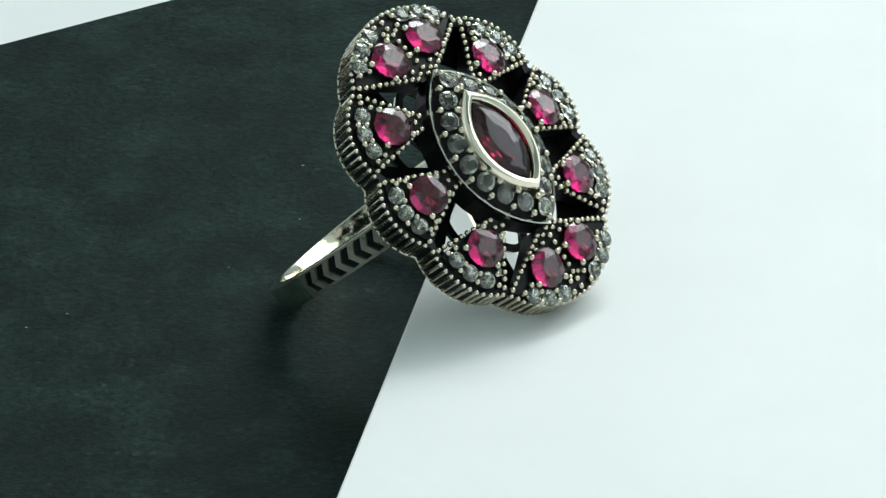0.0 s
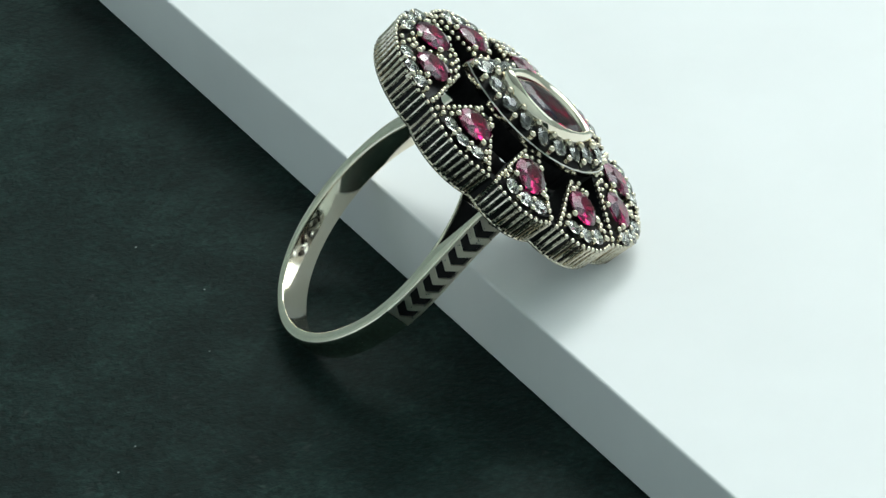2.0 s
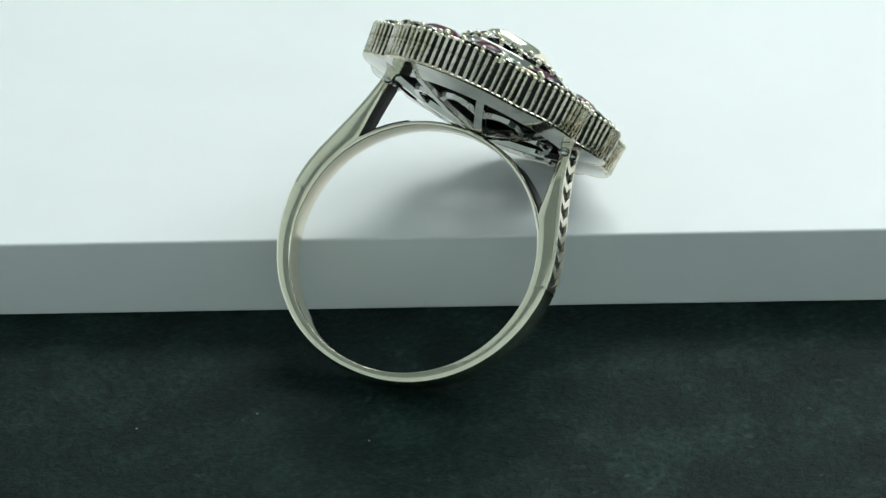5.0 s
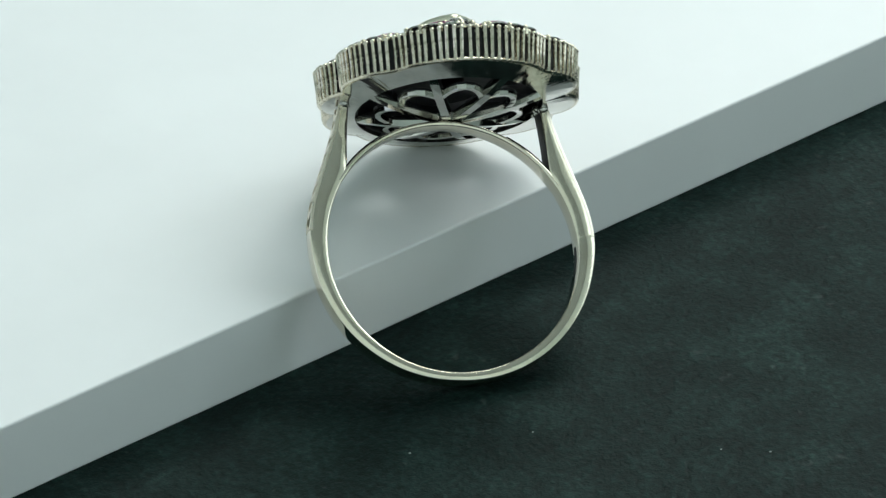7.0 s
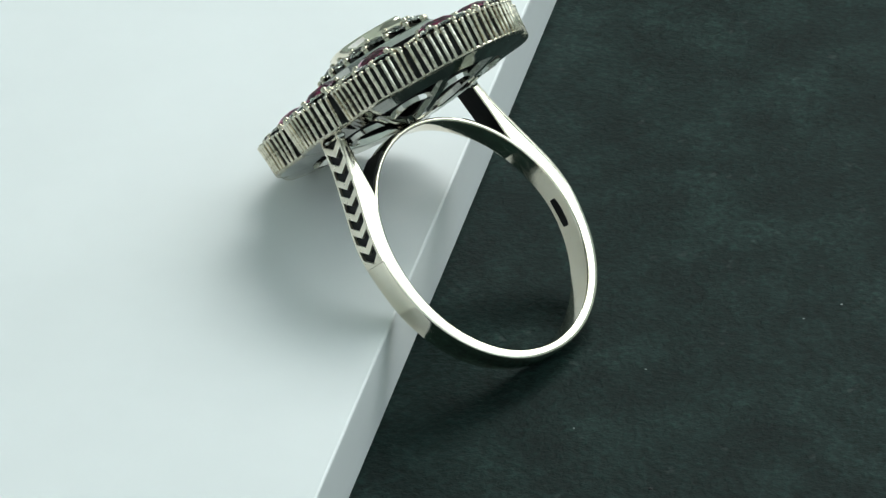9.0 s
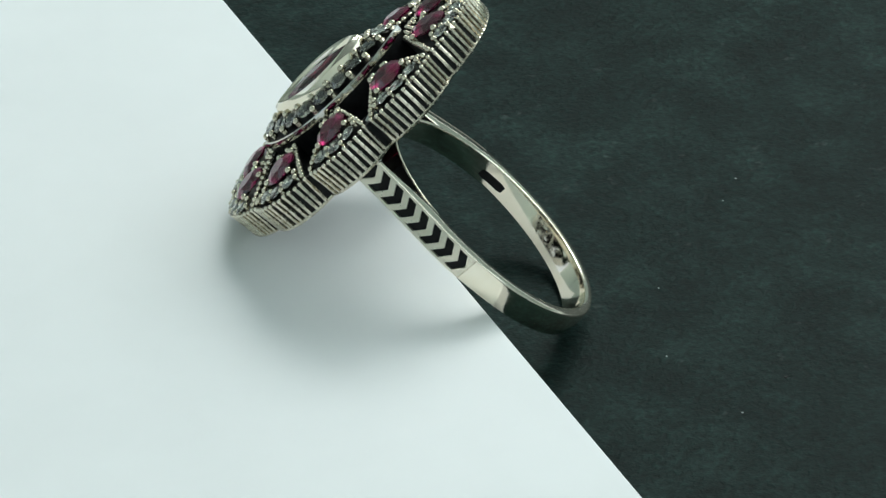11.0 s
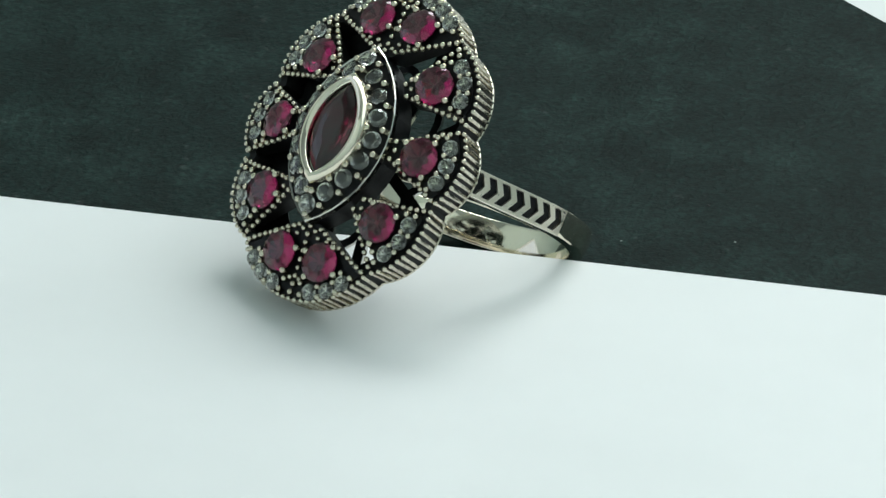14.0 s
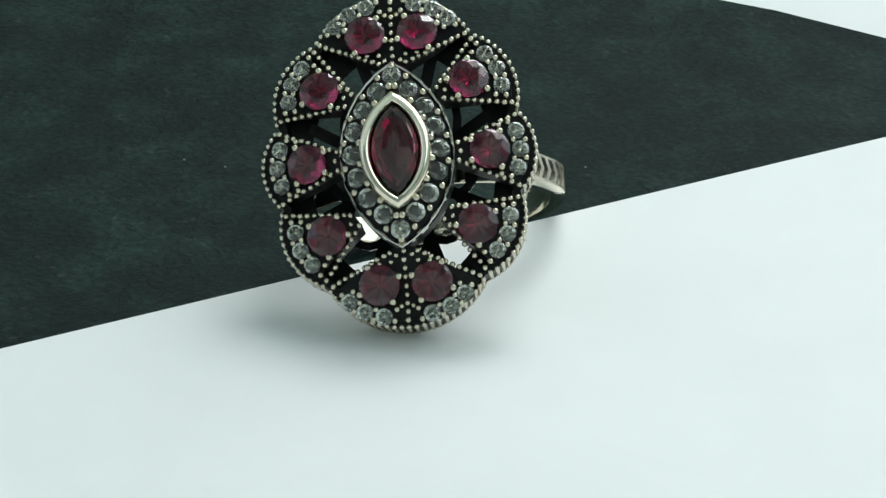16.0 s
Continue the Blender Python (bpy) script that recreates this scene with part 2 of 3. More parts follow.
def ridge_mesh():
    """One upright ridge of the rim, with a bead on its upper end."""
    bm = bmesh.new()
    r = 0.15
    prof = [(-r, -0.12), (-r * 0.8, r * 0.6), (0, r * 1.1), (r * 0.8, r * 0.6), (r, -0.12)]
    levels = [RIM_LOW, RIM_LOW + 0.14, -1.9, RIM_TOP]
    rows = [[bm.verts.new((x * S, y * k * S, z * S)) for x, y in prof] for z, k in zip(levels, (0.2, 1.0, 0.85, 1.0))]
    for a, b in zip(rows, rows[1:]):
        for k in range(4):
            bm.faces.new((a[k], a[k + 1], b[k + 1], b[k]))
    bm.faces.new(rows[0])
    bm.faces.new(rows[-1])
    ball(bm, 0, 0.0, RIM_TOP + 0.03, 0.195, 0.9)
    return mesh_of("ridge", bm, WORN, True)


def build_rim():
    o = outline()
    a, b = inset(o, 0.26), inset(o, 0.75)
    z = lambda pts, h: [(x, y, h) for x, y in pts]
    rim = part("rim", band([z(inset(o, 0.45), RIM_LOW), z(a, RIM_TOP - 0.05), z(b, RIM_TOP - 0.05), z(inset(o, 0.95), RIM_LOW)]), OXIDE, ring, "blackened scalloped rim")
    b, c, d = inset(o, 0.95), inset(o, 0.34), inset(o, 0.28)
    part("lip", band([z(b, RIM_LOW - 0.06), z(inset(o, 0.41), RIM_LOW - 0.08), z(c, RIM_LOW - 0.03), z(d, RIM_LOW + 0.07), z(c, RIM_LOW + 0.16), z(b, RIM_LOW + 0.18)]), WORN, rim, "worn silver lower lip", True)
    me = ridge_mesh()
    for l in lobes():
        pts = arc3(*l, 400)
        length = sum(math.dist(p, q) for p, q in zip(pts, pts[1:]))
        n = round(length / 0.545)
        for k in range(n):
            i = int(400 * (k + 0.5) / n)
            p, q = Vector(pts[max(i - 1, 0)]), Vector(pts[min(i + 1, 400)])
            t = (q - p).normalized()
            out = Vector((t.y, -t.x))
            at = Vector(pts[i]) - out * (0.165 + random.uniform(-0.02, 0.02))
            placed("ridge", me, rim, Matrix.Translation((at.x * S, at.y * S, 0)) @ Matrix.Rotation(math.atan2(out.y, out.x) - math.pi / 2, 4, "Z") @ pose(0, 0, random.uniform(-0.04, 0.04) * S, -4.5, random.uniform(-1.6, 1.6), random.uniform(-6, 6)))
    return rim


def brilliant(r, mat, name, crown, deep):
    """A faceted round stone that rests on the face under it, with an added mirror cup."""
    bm = bmesh.new()
    for n, rr, z, off in ((8, 0.52, crown, 0), (8, 0.80, crown * 0.6, 22.5), (16, 1.0, 0.03, 0), (16, 1.0, -0.03, 0), (8, 0.55, -deep * 0.6, 22.5), (1, 0.0, -deep, 0)):
        for k in range(n):
            a = radians(off + 360 * k / n)
            bm.verts.new((r * rr * math.cos(a) * S, r * rr * math.sin(a) * S, r * z * S))
    bmesh.ops.convex_hull(bm, input=bm.verts)
    # Facets listed in dim are OXIDE black, painting dark reflections into the stones.
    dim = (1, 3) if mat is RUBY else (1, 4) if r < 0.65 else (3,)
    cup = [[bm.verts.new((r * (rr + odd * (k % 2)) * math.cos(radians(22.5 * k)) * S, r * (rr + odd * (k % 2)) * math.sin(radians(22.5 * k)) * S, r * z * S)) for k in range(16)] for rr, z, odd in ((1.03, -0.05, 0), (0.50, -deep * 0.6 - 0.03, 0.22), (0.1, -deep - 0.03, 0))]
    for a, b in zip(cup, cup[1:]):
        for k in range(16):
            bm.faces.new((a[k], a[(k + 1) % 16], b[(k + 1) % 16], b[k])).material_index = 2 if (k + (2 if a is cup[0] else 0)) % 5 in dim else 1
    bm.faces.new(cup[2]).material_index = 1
    me = mesh_of(name, bm, mat)
    me.materials.append(DIM_MIRROR if mat is RUBY else CUP_MIRROR)
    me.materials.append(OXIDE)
    return me


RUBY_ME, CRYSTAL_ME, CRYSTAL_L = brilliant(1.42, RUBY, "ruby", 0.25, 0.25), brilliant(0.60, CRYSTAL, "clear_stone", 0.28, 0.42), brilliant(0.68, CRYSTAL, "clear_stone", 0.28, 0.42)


def prong_mesh(r):
    bm = bmesh.new()
    ball(bm, 0, 0, 0, r, 1.0, 10, 7)
    bmesh.ops.create_cone(bm, cap_ends=True, segments=8, radius1=r * 0.9 * S, radius2=r * 0.9 * S, depth=0.5 * S, matrix=Matrix.Translation((0, 0, -0.25 * S)))
    return mesh_of("prong", bm, BEAD, True)


PRONG, PRONG_S = prong_mesh(0.27), prong_mesh(0.22)
SEAT = -0.80  # the petals' face at the rim


def lift(x, y):
    """How far the domed petals have risen above the rim."""
    return 1.9 * max(0.0, 1 - math.hypot(x / 9.5, y / 12.2))


def seated(x, y, h, turn, wobble):
    """A pose on the domed face, h above it and square to it."""
    gx, gy = (lift(x + 0.05, y) - lift(x - 0.05, y)) * 10, (lift(x, y + 0.05) - lift(x, y - 0.05)) * 10
    up = Vector((-gx, -gy, 1)).normalized()
    tilt = Vector((0, 0, 1)).rotation_difference(up).to_matrix().to_4x4()
    return Matrix.Translation((x * S, y * S, (SEAT + lift(x, y) + h) * S)) @ tilt @ pose(0, 0, 0, random.uniform(-wobble, wobble), random.uniform(-wobble, wobble), turn)


def petal_body(poly):
    bm = prism(poly, SEAT - 1.1, SEAT)
    for v in bm.verts:
        if v.co.z > (SEAT - 0.5) * S:
            v.co.z += lift(v.co.x / S, v.co.y / S) * S
    return bm


def bead_row(bm, a, b, step=0.53, r=0.225, z=SEAT + 0.08):
    a, b = Vector(a), Vector(b)
    n = max(1, round((b - a).length / step))
    for k in range(n + 1):
        p = a.lerp(b, k / n) + Vector((random.uniform(-0.03, 0.03), random.uniform(-0.03, 0.03)))
        ball(bm, p.x, p.y, z + lift(p.x, p.y), r * random.uniform(0.92, 1.06))


def put_ruby(petal, x, y, turn, angles):
    placed("ruby", RUBY_ME, petal, seated(x, y, 0.40, turn, 3), "round faceted red ruby")
    for a in angles:
        put_prong(petal, PRONG, x + 1.48 * math.cos(radians(a)), y + 1.48 * math.sin(radians(a)), 0.38)


def put_prong(petal, me, x, y, h=0.26):
    placed("prong", me, petal, Matrix.Translation((x * S, y * S, (SEAT + lift(x, y) + h) * S)))


def put_crystal(petal, x, y, turn):
    placed("clear_stone", CRYSTAL_ME, petal, seated(x, y, 0.28, turn, 6), "small clear faceted stone")


def petal_side(sx):
    m = lambda p: (p[0] * sx, p[1])
    arc = [p for p in arc3((NB[0], -NB[1]), SIDE_APEX, NB, 16)[1:-1]]
    arc = [(x - 0.72, y * 0.93) for x, y in arc]
    poly = [m(p) for p in [(3.55, 0.5), (3.55, -0.5)] + arc]
    poly = poly if sx > 0 else poly[::-1]
    petal = part("petal", petal_body(poly), OXIDE, ring, "blackened fan-shaped petal")
    bm = bmesh.new()
    for s in (1, -1):
        bead_row(bm, m((3.75, 0.42 * s)), m((8.25, 2.52 * s)))
    bead_row(bm, m((3.75, 0)), m((4.4, 0)), 0.6)
    part("beading", bm, BEAD, petal, "row of tiny silver beads", True)
    put_ruby(petal, 6.42 * sx, 0, 11 * sx, [90 - 90 * sx + a for a in (150, 210, 60, -60)])
    for x, y in ((8.28, 1.32), (8.52, 0.0), (8.28, -1.32)):
        put_crystal(petal, x * sx, y, random.uniform(0, 45))
    for x, y in ((8.02, 0.68), (8.02, -0.68), (8.86, 0.66), (8.86, -0.66), (7.75, 1.95), (7.75, -1.95), (7.1, 1.75), (7.1, -1.75)):
        put_prong(petal, PRONG_S, x * sx, y)


def petal_diag(sx, sy):
    m = lambda p: (p[0] * sx, p[1] * sy)
    arc = arc3(NB, DIAG_APEX, NA, 16)[1:-1]
    c = Vector((6.2, 5.6))
    arc = [tuple(c + (Vector(p) - c) * (1 - 0.72 / (Vector(p) - c).length) * 0.985) for p in arc]
    poly = [m(p) for p in [(2.75, 4.75), (3.35, 3.75)] + arc]
    poly = poly if sx * sy > 0 else poly[::-1]
    petal = part("petal", petal_body(poly), OXIDE, ring, "blackened fan-shaped petal")
    bm = bmesh.new()
    bead_row(bm, m((3.5, 3.92)), m((8.1, 3.42)))
    bead_row(bm, m((2.95, 4.75)), m((5.5, 8.25)))
    for p in ((3.55, 4.55), (3.75, 5.15)):
        ball(bm, *m(p), SEAT + 0.08 + lift(*p), 0.21)
    part("beading", bm, BEAD, petal, "row of tiny silver beads", True)
    base = math.degrees(math.atan2(0.55 * sy, sx))
    put_ruby(petal, 5.24 * sx, 5.24 * sy, 20, [base + a for a in (150, 210, 62, -62)])
    for x, y in ((7.50, 4.70), (7.22, 6.0), (6.45, 7.10)):
        put_crystal(petal, x * sx, y * sy, random.uniform(0, 45))
    for x, y in ((7.1, 5.28), (6.62, 6.42), (7.72, 5.42), (7.15, 6.75), (7.05, 4.0), (7.75, 3.95), (5.9, 7.85), (5.55, 7.2)):
        put_prong(petal, PRONG_S, x * sx, y * sy)


def petal_end(sy):
    m = lambda p: (p[0], p[1] * sy)
    arc = arc3(NA, TOP_APEX, (-NA[0], NA[1]), 20)[1:-1]
    arc = [(x * 0.95, y - 0.72 * (0.55 + 0.45 * (1 - abs(x) / 5.6))) for x, y in arc]
    poly = [m(p) for p in [(-0.7, 6.45), (0.7, 6.45)] + arc]
    poly = poly if sy > 0 else poly[::-1]
    petal = part("petal", petal_body(poly), OXIDE, ring, "blackened double petal with a beaded centre line")
    bm = bmesh.new()
    bead_row(bm, m((0, 6.75)), m((0, 11.5)), 0.56, 0.23)
    for s in (1, -1):
        bead_row(bm, m((0.95 * s, 6.8)), m((5.1 * s, 8.72)))
        for p in ((0.95, 7.45), (1.75, 7.52), (0.42, 10.5), (0.55, 7.0)):
            ball(bm, p[0] * s, p[1] * sy, SEAT + 0.08 + lift(*p), 0.21)
    part("beading", bm, BEAD, petal, "row of tiny silver beads", True)
    for s in (1, -1):
        put_ruby(petal, 1.84 * s, 9.03 * sy, 7, [a if s > 0 else 180 - a for a in ((20 * sy, 125 * sy, 200 * sy, -60 * sy))])
        for x, y in ((4.02, 9.95), (2.98, 10.75), (1.68, 11.18)):
            put_crystal(petal, x * s, y * sy, random.uniform(0, 45))
        for x, y in ((3.3, 10.05), (2.2, 10.62), (3.72, 10.62), (2.45, 11.3), (4.5, 9.4), (3.7, 9.25), (0.75, 10.75), (0.95, 11.5)):
            put_prong(petal, PRONG_S, x * s, y * sy)


def almond(a, b, n=14):
    """A pointed oval with half length a along y and half width b."""
    r = (a * a + b * b) / (2 * b)
    t = math.asin(a / r)
    right = [(r * math.cos(u) - (r - b), r * math.sin(u)) for u in [-t + 2 * t * k / n for k in range(n + 1)]]
    return right[:-1] + [(-x, -y) for x, y in right[:-1]]


def build_centre():
    z = lambda pts, h: [(x, y, h) for x, y in pts]
    frame_ = part("marquise_frame", band([z(almond(6.5, 3.9), -1.9), z(almond(6.72, 4.02), 0.42), z(almond(6.68, 3.99), 0.55), z(almond(6.5, 3.84), 0.55), z(almond(6.42, 3.78), 0.44), z(almond(4.3, 2.55), 1.28), z(almond(3.0, 1.2), 1.25), z(almond(3.0, 1.2), -1.9)]), OXIDE, ring, "blackened raised pointed-oval frame")
    part("edge", band([z(almond(6.74, 4.03), 0.10), z(almond(6.74, 4.03), 0.53), z(almond(6.66, 3.97), 0.61), z(almond(6.50, 3.85), 0.57), z(almond(6.48, 3.84), 0.3)]), DULL, frame_, "thin grey silver edge")
    # sixteen stones round the bezel
    stones = [(0, 5.55), (1.12, 4.42), (2.15, 3.15), (2.86, 1.65), (3.12, 0.0), (2.86, -1.65), (2.15, -3.15), (1.12, -4.42), (0, -5.55)]
    stones += [(-x, y) for x, y in stones[-2:0:-1]]
    for k, (x, y) in enumerate(stones):
        placed("clear_stone", CRYSTAL_L, frame_, Matrix.Translation((x * S, y * S, 1.16 * S)) @ pose(0, 0, 0, -3 * y + random.uniform(-4, 4), 7 * x + random.uniform(-4, 4), random.uniform(0, 45)), "small clear faceted stone")
        p, q = Vector((x, y)), Vector(stones[(k + 1) % 16])
        mid, t = (p + q) / 2, (q - p).normalized()
        out = Vector((t.y, -t.x))
        out = out if out.dot(mid) > 0 else -out
        for d, h in ((0.58, 0.98), (-0.5, 1.46)):
            placed("prong", PRONG, frame_, Matrix.Translation(((mid.x + out.x * d) * S, (mid.y + out.y * d) * S, h * S)))
    for s in (1, -1):
        placed("prong", PRONG, frame_, Matrix.Translation((0, 6.22 * s * S, 0.86 * S)))
    bezel = part("bezel", band([z(almond(4.22, 2.5), 0.9), z(almond(4.28, 2.55), 1.72), z(almond(4.22, 2.50), 2.00), z(almond(4.08, 2.39), 2.24), z(almond(3.88, 2.21), 2.36), z(almond(3.66, 2.00), 2.34), z(almond(3.46, 1.81), 2.18), z(almond(3.36, 1.71), 1.9), z(almond(3.36, 1.71), 1.2)]), SILVER, ring, "polished silver bezel", True)
    bm = bmesh.new()
    for a, b, h, n in ((1.25, 0.50, 2.40, 4), (2.05, 0.95, 2.34, 6), (2.75, 1.36, 2.22, 5), (3.26, 1.62, 1.98, 10), (3.26, 1.62, 1.90, 10), (2.2, 1.0, 1.62, 5), (0.6, 0.2, 1.48, 2)):
        for x, y in almond(a, b, n):
            bm.verts.new((x * S, y * S, h * S))
    bmesh.ops.convex_hull(bm, input=bm.verts)
    part("marquise_ruby", bm, RUBY_DEEP, bezel, "pointed-oval faceted deep red ruby")


def strip(points, width, low, high):
    """A flat bar of the given width along points (x, y, z) on the domed back."""
    bm = bmesh.new()
    rows, n = [], len(points)
    for k, p in enumerate(points):
        a, b = Vector(points[max(k - 1, 0)][:2]), Vector(points[min(k + 1, n - 1)][:2])
        t = (b - a).normalized()
        s = Vector((-t.y, t.x)) * width / 2
        rows.append([bm.verts.new(Vector((p[0] + sx * s.x, p[1] + sx * s.y, p[2] + h)) * S) for sx, h in ((1, high), (-1, high), (-0.8, low), (0.8, low))])
    for a, b in zip(rows, rows[1:]):
        for k in range(4):
            bm.faces.new((a[k], a[(k + 1) % 4], b[(k + 1) % 4], b[k]))
    bm.faces.new(rows[0])
    bm.faces.new(rows[-1][::-1])
    return bm


def build_back():
    """The openwork back of the head: a rim plate, spokes and arches, a little domed."""
    o = outline()
    a = inset(o, 0.5)
    inner = []
    for x, y in a:
        u = Vector((x / 9.0, y / 11.9))
        u = u.normalized()
        inner.append((u.x * 6.7, u.y * 8.9))
    z = lambda pts, h: [(x, y, h) for x, y in pts]
    back = part("back_plate", band([z(a, -3.22), z(inner, -3.55), z(inner, -3.85), z(a, -3.42)]), DULL, ring, "grey silver back plate with openwork")
    part("dark_lining", band([z(inset(o, 0.6), -3.10), z([(x * 0.97, y * 0.97) for x, y in inner], -3.40), z([(x * 0.97, y * 0.97) for x, y in inner], -3.52), z(inset(o, 0.6), -3.18)]), OXIDE, back, "blackened inner face")
    height = lambda x, y: -4.75 + 1.15 * ((x / 6.9) ** 2 + (y / 9.1) ** 2)
    for k in range(8):
        c, s = math.cos(radians(45 * k + 22.5)), math.sin(radians(45 * k + 22.5))
        pts = [(c * 6.9 * u, s * 9.1 * u, height(c * 6.9 * u, s * 9.1 * u)) for u in (0.1, 0.3, 0.5, 0.7, 0.88, 1.0)]
        part("spoke", strip(pts, 0.75, -0.12, 0.3), DULL, back)
        part("dark_lining", strip([(x, y, h + 0.35) for x, y, h in pts], 0.85, -0.03, 0.1), OXIDE, back)
        mid = []
        for j in range(9):
            w = j / 8
            ang = radians(45 * k + 22.5 + 45 * w)
            u = 0.58 + 0.17 * math.sin(math.pi * w)
            x, y = math.cos(ang) * 6.9 * u, math.sin(ang) * 9.1 * u
            mid.append((x, y, height(x, y) + 0.05))
        part("arch", strip(mid, 0.5, -0.08, 0.25), DULL, back)
        part("dark_lining", strip([(x, y, h + 0.30) for x, y, h in mid], 0.6, -0.03, 0.1), OXIDE, back)
    bm = bmesh.new()
    bmesh.ops.create_cone(bm, cap_ends=True, segments=24, radius1=1.1 * S, radius2=1.5 * S, depth=0.5 * S, matrix=Matrix.Translation((0, 0, -4.6 * S)))
    part("hub", bm, DULL, back)
    bm = bmesh.new()
    bmesh.ops.create_cone(bm, cap_ends=True, segments=24, radius1=1.6 * S, radius2=1.6 * S, depth=0.1 * S, matrix=Matrix.Translation((0, 0, -4.25 * S)))
    part("dark_lining", bm, OXIDE, back)


CZ, RIN, FRONT = -14.18, 9.11, 1.45
WIDE = 1.95  # the shoulders' width
MID = FRONT - WIDE / 2


def lean(x, y, zz):
    """The band sits a little twisted and tilted under the head."""
    return (x + 0.09 + 0.03 * max(0.0, zz - CZ), y + 0.045 * x - 0.081 * (zz - CZ), zz)


def on_circle(r, deg):
    """Degrees from the ring's lowest point, over +x."""
    a = radians(deg)
    return Vector((r * math.sin(a), CZ - r * math.cos(a)))


def section(inner, outer, w, crown, soft=0.12):
    """Cross-section of the band from its inner to its outer point: nearly flat inside, softly rounded outside."""
    h = w / 2
    t = (outer - inner).length
    u = (outer - inner) / t
    ri, dome = 0.13, 0.02
    half = [(0, h - ri), (ri * 0.134, h - ri * 0.5), (ri * 0.5, h - ri * 0.134), (ri, h), (0.45 * t, h + dome), (t - crown - soft, h)]
    half += [(t - crown - soft * 0.5, h - soft * 0.134), (t - crown - soft * 0.134, h - soft * 0.5), (t - crown, h - soft), (t - crown * 0.25, h * 0.5)]
    pts = [(0, 0)] + half + [(t, 0)] + [(d, -y) for d, y in half[::-1]]
    return [lean(inner.x + u.x * d, FRONT - h + y, inner.y + u.y * d) for d, y in pts]


def outer_r(deg):
    d = abs(deg)
    return 9.92 + 0.40 * min(d / 85, 1) ** 1.3 + (0.40 * (d - 85) / 42 if d > 85 else 0)


def width_at(deg):
    return 2.45 + (WIDE - 2.45) * min(abs(deg) / 90, 1)


FLOOR_CUT = 0.2  # depth of the chevron cuts
JOIN = 112  # degrees at which the strut runs into the round band
CUT_FROM = 96  # degrees at which the cuts end and the plain band begins


def shoulder_path():
    """The outer face of a shoulder from the head down to the plain band, in the xz plane."""
    start, low = Vector((7.70, -3.5)), on_circle(outer_r(JOIN), JOIN)
    t0, t1 = Vector((0.165, -0.986)), (on_circle(outer_r(JOIN - 1), JOIN - 1) - low).normalized()
    reach = (low - start).length
    pts = []
    for k in range(22):
        u = k / 22
        pts.append(start * (2 * u ** 3 - 3 * u * u + 1) + t0 * reach * (u ** 3 - 2 * u * u + u) + low * (3 * u * u - 2 * u ** 3) + t1 * reach * (u ** 3 - u * u))
    pts += [on_circle(outer_r(d), d) for d in [JOIN - (JOIN - CUT_FROM) * k / 15 for k in range(16)]]
    lengths = [0]
    for a, b in zip(pts, pts[1:]):
        lengths.append(lengths[-1] + (b - a).length)
    return pts, lengths


PATH, LEN = shoulder_path()


def normal_at(k):
    t = (PATH[min(k + 1, len(PATH) - 1)] - PATH[max(k - 1, 0)]).normalized()
    n = Vector((-t.y, t.x))
    return n if n.x > 0 else -n


def along(s, y, h, sx):
    """The point s along the shoulder's outer face, y across it and h above it."""
    s = min(max(s, 0), LEN[-1] - 1e-4)
    k = max(i for i in range(len(LEN) - 1) if LEN[i] <= s)
    u = (s - LEN[k]) / (LEN[k + 1] - LEN[k])
    p = PATH[k].lerp(PATH[k + 1], u)
    n = normal_at(k).lerp(normal_at(k + 1), u)
    return lean((p.x + n.x * h) * sx, MID + y, p.y + n.y * h)


def shoulder_inner(u):
    """The inner side of the free strut, from the head (0) to where it meets the arch (1)."""
    return Vector((7.0, -3.5)).lerp(Vector((7.42, -8.45)), u) + Vector((0.06 * math.sin(math.pi * u), 0))


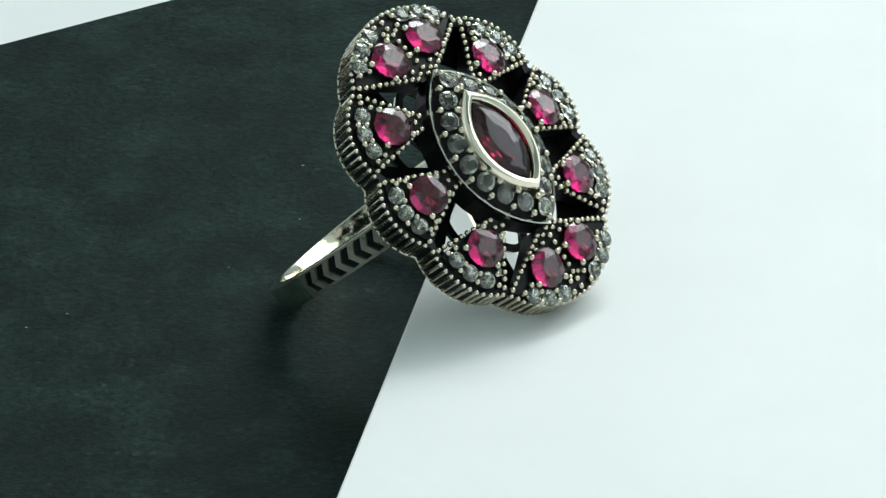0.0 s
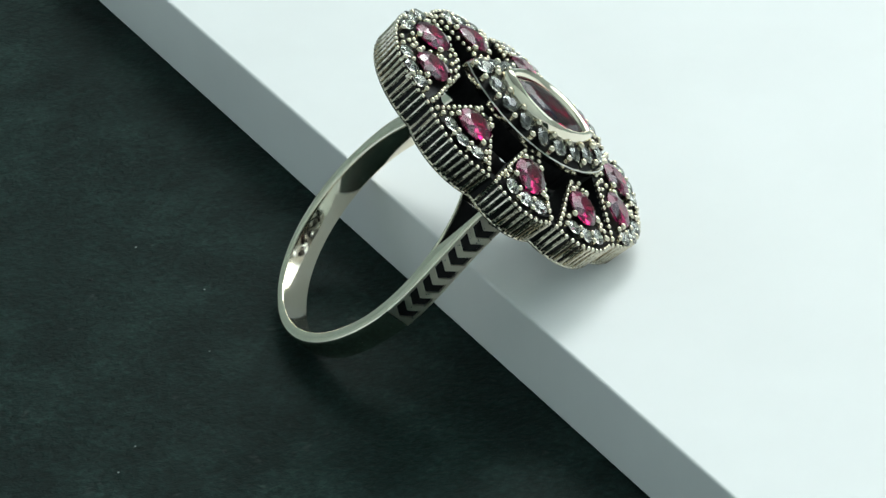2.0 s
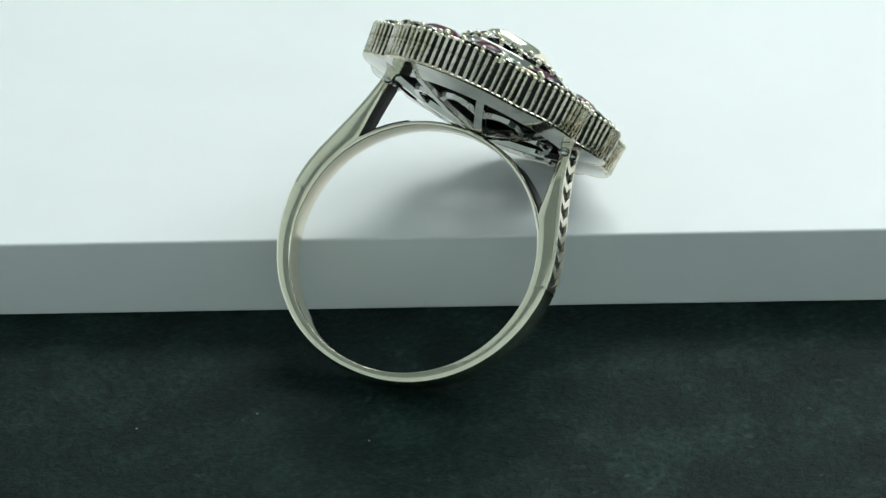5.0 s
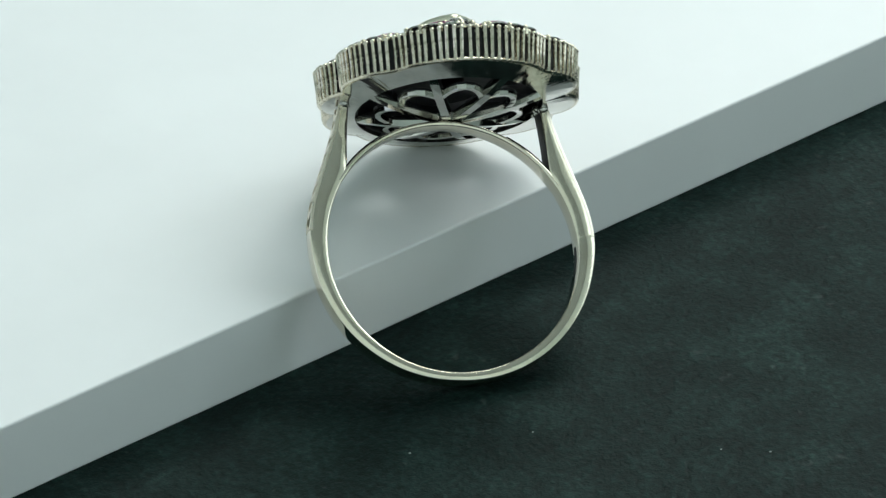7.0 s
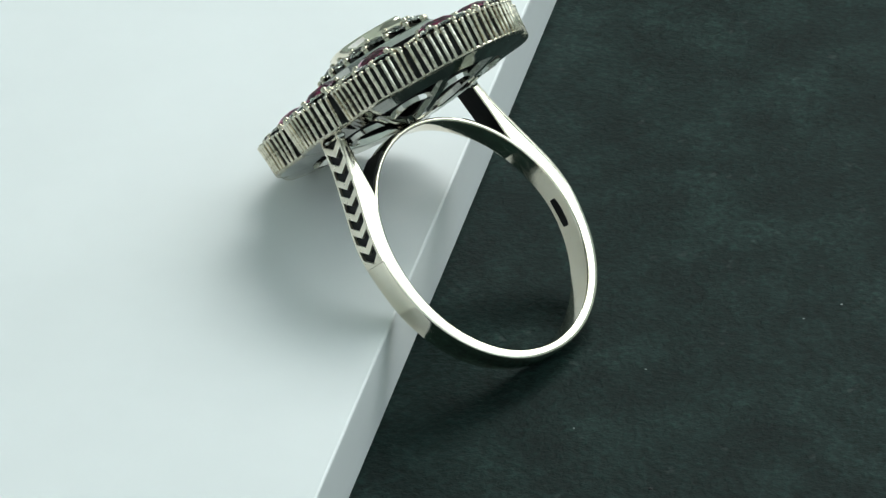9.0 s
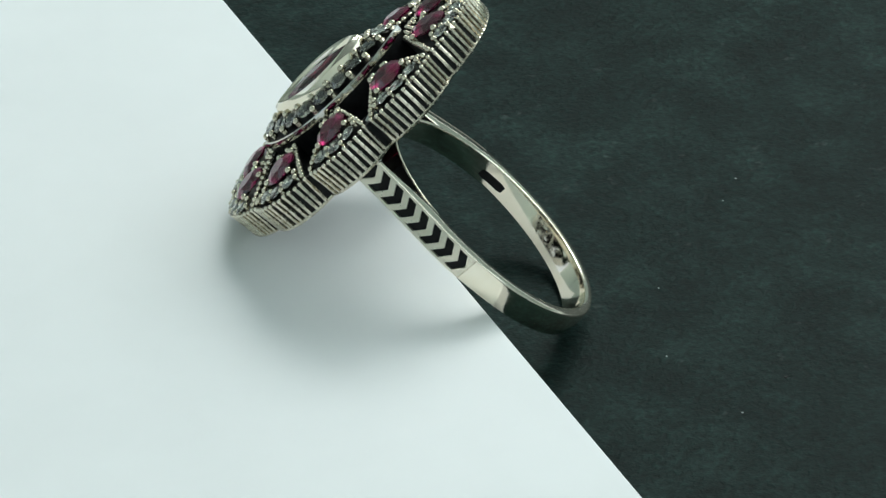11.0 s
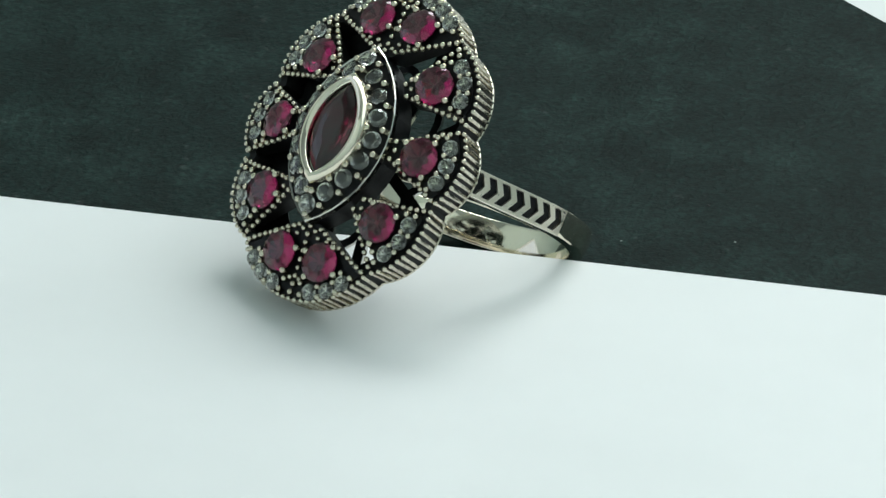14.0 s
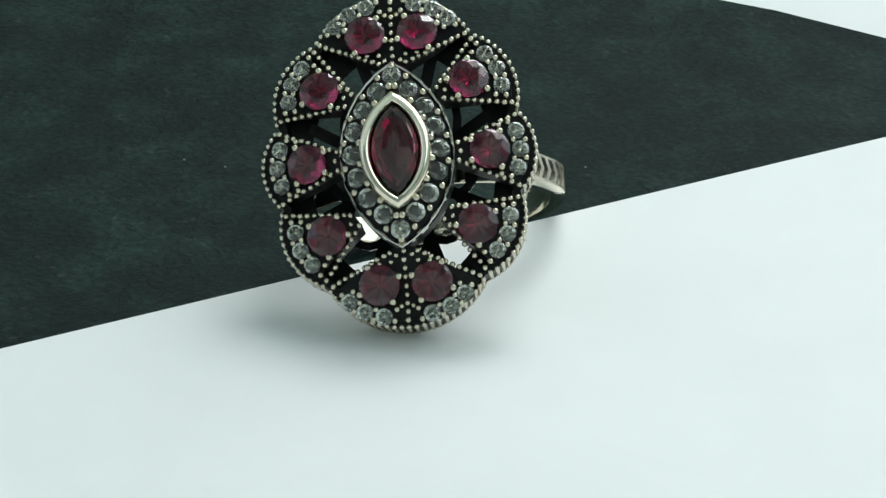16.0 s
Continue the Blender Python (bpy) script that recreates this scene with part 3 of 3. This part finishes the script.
def build_shank():
    flip = lambda v: Vector((-v.x, v.y))
    half = []  # from the head down the right side to the lowest point
    for k, p in enumerate(PATH):
        d = math.degrees(math.atan2(p.x, CZ - p.y))
        if d > 124:
            inner, wide = shoulder_inner(min(1, (-3.5 - p.y) / 4.75)), WIDE
        else:
            inner, wide = on_circle(RIN, d).lerp(Vector((7.40, -8.45)), 0.6 * max(0.0, (d - 116) / 8)), width_at(d)
        half.append((inner, p - normal_at(k) * FLOOR_CUT, wide, 0.01, 0.015))
    for d in [CUT_FROM - 0.2 - (CUT_FROM - 0.2) * k / 44 for k in range(45)]:
        half.append((on_circle(RIN, d), on_circle(outer_r(d), d), width_at(d), 0.015 + 0.14 * (1 - d / CUT_FROM), 0.03 + 0.13 * min(1, (CUT_FROM - d) / 14)))
    rings = [section(*h) for h in half] + [section(flip(a), flip(b), *rest) for a, b, *rest in half[-2::-1]]
    shank = part("shank", band(rings, False), SILVER, ring, "polished silver band with split shoulders", True)
    arch = [section(on_circle(RIN, d), on_circle(9.52, d), WIDE, 0.08, 0.06) for d in [121 + 118 * k / 44 for k in range(45)]]
    part("gallery_arch", band(arch, False), SILVER, ring, "thin polished arch under the head", True)
    for lo, hi in ((123, 152), (208, 237)):
        rr = [[lean(*(lambda v: (v.x, MID + y, v.y))(on_circle(r, lo + (hi - lo) * k / 12))) for r, y in ((9.40, -0.88), (9.545, -0.9), (9.56, 0), (9.545, 0.9), (9.40, 0.88))] for k in range(13)]
        part("dark_lining", band(rr, False), BLACK, shank, "blackened top of the arch")
    for sx in (1, -1):
        # the blackened inner side of the strut
        bm = bmesh.new()
        rows = []
        for k in range(12):
            p = shoulder_inner(k / 12)
            rows.append([bm.verts.new(Vector(lean((p.x - d) * sx, MID + y, p.y)) * S) for d, y in ((0.02, -0.9), (0.05, 0), (0.02, 0.9))])
        for a, b in zip(rows, rows[1:]):
            for k in range(2):
                bm.faces.new((a[k], a[k + 1], b[k + 1], b[k]))
        part("dark_lining", bm, BLACK, shank, "blackened inner side")
        # lumps of solder where the strut meets the head
        bm = bmesh.new()
        for dx, dy, dz, r in ((7.30, 0.85, -3.62, 0.42), (7.05, 0.35, -3.50, 0.46), (7.45, -0.30, -3.52, 0.44), (7.10, -0.85, -3.60, 0.38)):
            x, y, zz = lean(dx * sx, MID + dy, dz)
            ball(bm, x, y, zz, r, 0.8, 12, 8)
        part("solder", bm, DULL, shank, "lumpy bright solder", True)
        bm = bmesh.new()
        hw, top, end = 0.92, 0.2, LEN[-1]
        rows = [[bm.verts.new(Vector(along(s, y, -FLOOR_CUT + 0.02, sx)) * S) for y in (-hw, hw)] for s in [top + (end - 0.1 - top) * k / 30 for k in range(31)]]
        for a, b in zip(rows, rows[1:]):
            bm.faces.new((a[0], a[1], b[1], b[0]))
        part("recess", bm, BLACK, shank, "blackened recess")
        for side in (-1, 1):
            rr = []
            for k in range(37):
                s = end * k / 36
                rr.append([along(s, side * 0.972, -FLOOR_CUT - 0.1, sx), along(s, side * 0.978, -0.03, sx), along(s, side * 0.955, 0.0, sx), along(s, side * 0.79, 0.0, sx), along(s, side * 0.76, -FLOOR_CUT, sx)])
            part("rail", band(rr, False), SATIN, shank, smooth=True)
        pitch, bar, tip = 1.28, 0.56, 0.55
        for k in range(8):
            s0 = 0.30 + pitch * k
            b1 = bar if k < 7 else max(bar, end - s0)
            bm = bmesh.new()
            lo, hi = [], []
            for y, d in ((-0.82, 0), (0, tip), (0.82, 0)):
                for e in (0, b1):
                    s = s0 + (d if not (k == 7 and e) else 0) + e
                    lo.append(bm.verts.new(Vector(along(s, y, -FLOOR_CUT, sx)) * S))
                    hi.append(bm.verts.new(Vector(along(s, y, -0.004, sx)) * S))
            for q in (hi, lo):
                bm.faces.new((q[0], q[1], q[3], q[2]))
                bm.faces.new((q[2], q[3], q[5], q[4]))
            for i, j in ((0, 1), (1, 3), (3, 5), (5, 4), (4, 2), (2, 0)):
                bm.faces.new((lo[i], lo[j], hi[j], hi[i]))
            part("chevron_bar", bm, SATIN, shank)

    def mark(d0, d1, y0, y1, mat=BLACK):
        rr = []
        for k in range(7):
            d = d0 + (d1 - d0) * k / 6
            cut = 0.08 if k in (0, 6) else 0.0
            rr.append([lean(*(lambda v: (v.x, y, v.y))(on_circle(r, d))) for r, y in ((RIN + 0.1, y0 + cut), (RIN - 0.015, y0 + cut), (RIN - 0.015, y1 - cut), (RIN + 0.1, y1 - cut))])
        part("stamp", band(rr, False), mat, shank, "dark stamped mark")
    mark(-93, -79, -0.05, 0.62)


build_rim()
petal_side(1), petal_side(-1)
for a in (1, -1):
    for b in (1, -1):
        petal_diag(a, b)
petal_end(1), petal_end(-1)
build_centre()
build_back()
build_shank()
for ob in ring.children:
    kind = ob.name.split(".")[0]
    if kind in ("shank", "gallery_arch"):
        ob.matrix_basis = BAND_AT
    elif kind == "back_plate":
        ob.matrix_basis = HEAD_AT @ Matrix.Translation((0, 0, 0.28 * S))
    elif kind in ("marquise_frame", "bezel"):
        ob.matrix_basis = HEAD_AT @ Matrix.Translation((0, 0, (0.42 if kind == "marquise_frame" else 0.22) * S))
    else:
        ob.matrix_basis = HEAD_AT

# ---- the turn, in degrees every half second ----
TURN = [-0.47, 9.12, 18.98, 29.01, 39.55, 48.48, 58.25, 68.25, 78.31, 88.34, 98.31, 108.22, 118.10, 128.02, 138.11, 148.29, 158.22, 167.94, 177.55,
        187.16, 196.73, 206.23, 215.68, 225.12, 234.05, 243.02, 252.10, 261.36, 270.72, 279.78, 288.77, 297.91, 307.49]


def motions():
    spin = [(0.5 * k, Matrix.Rotation(radians(a), 4, "Z") @ LEVEL) for k, a in enumerate(TURN)]
    for thing in (slab, slate, platter):
        walk(thing, spin)
    walk(ring, [(t, m @ RING_AT) for t, m in spin])


motions()
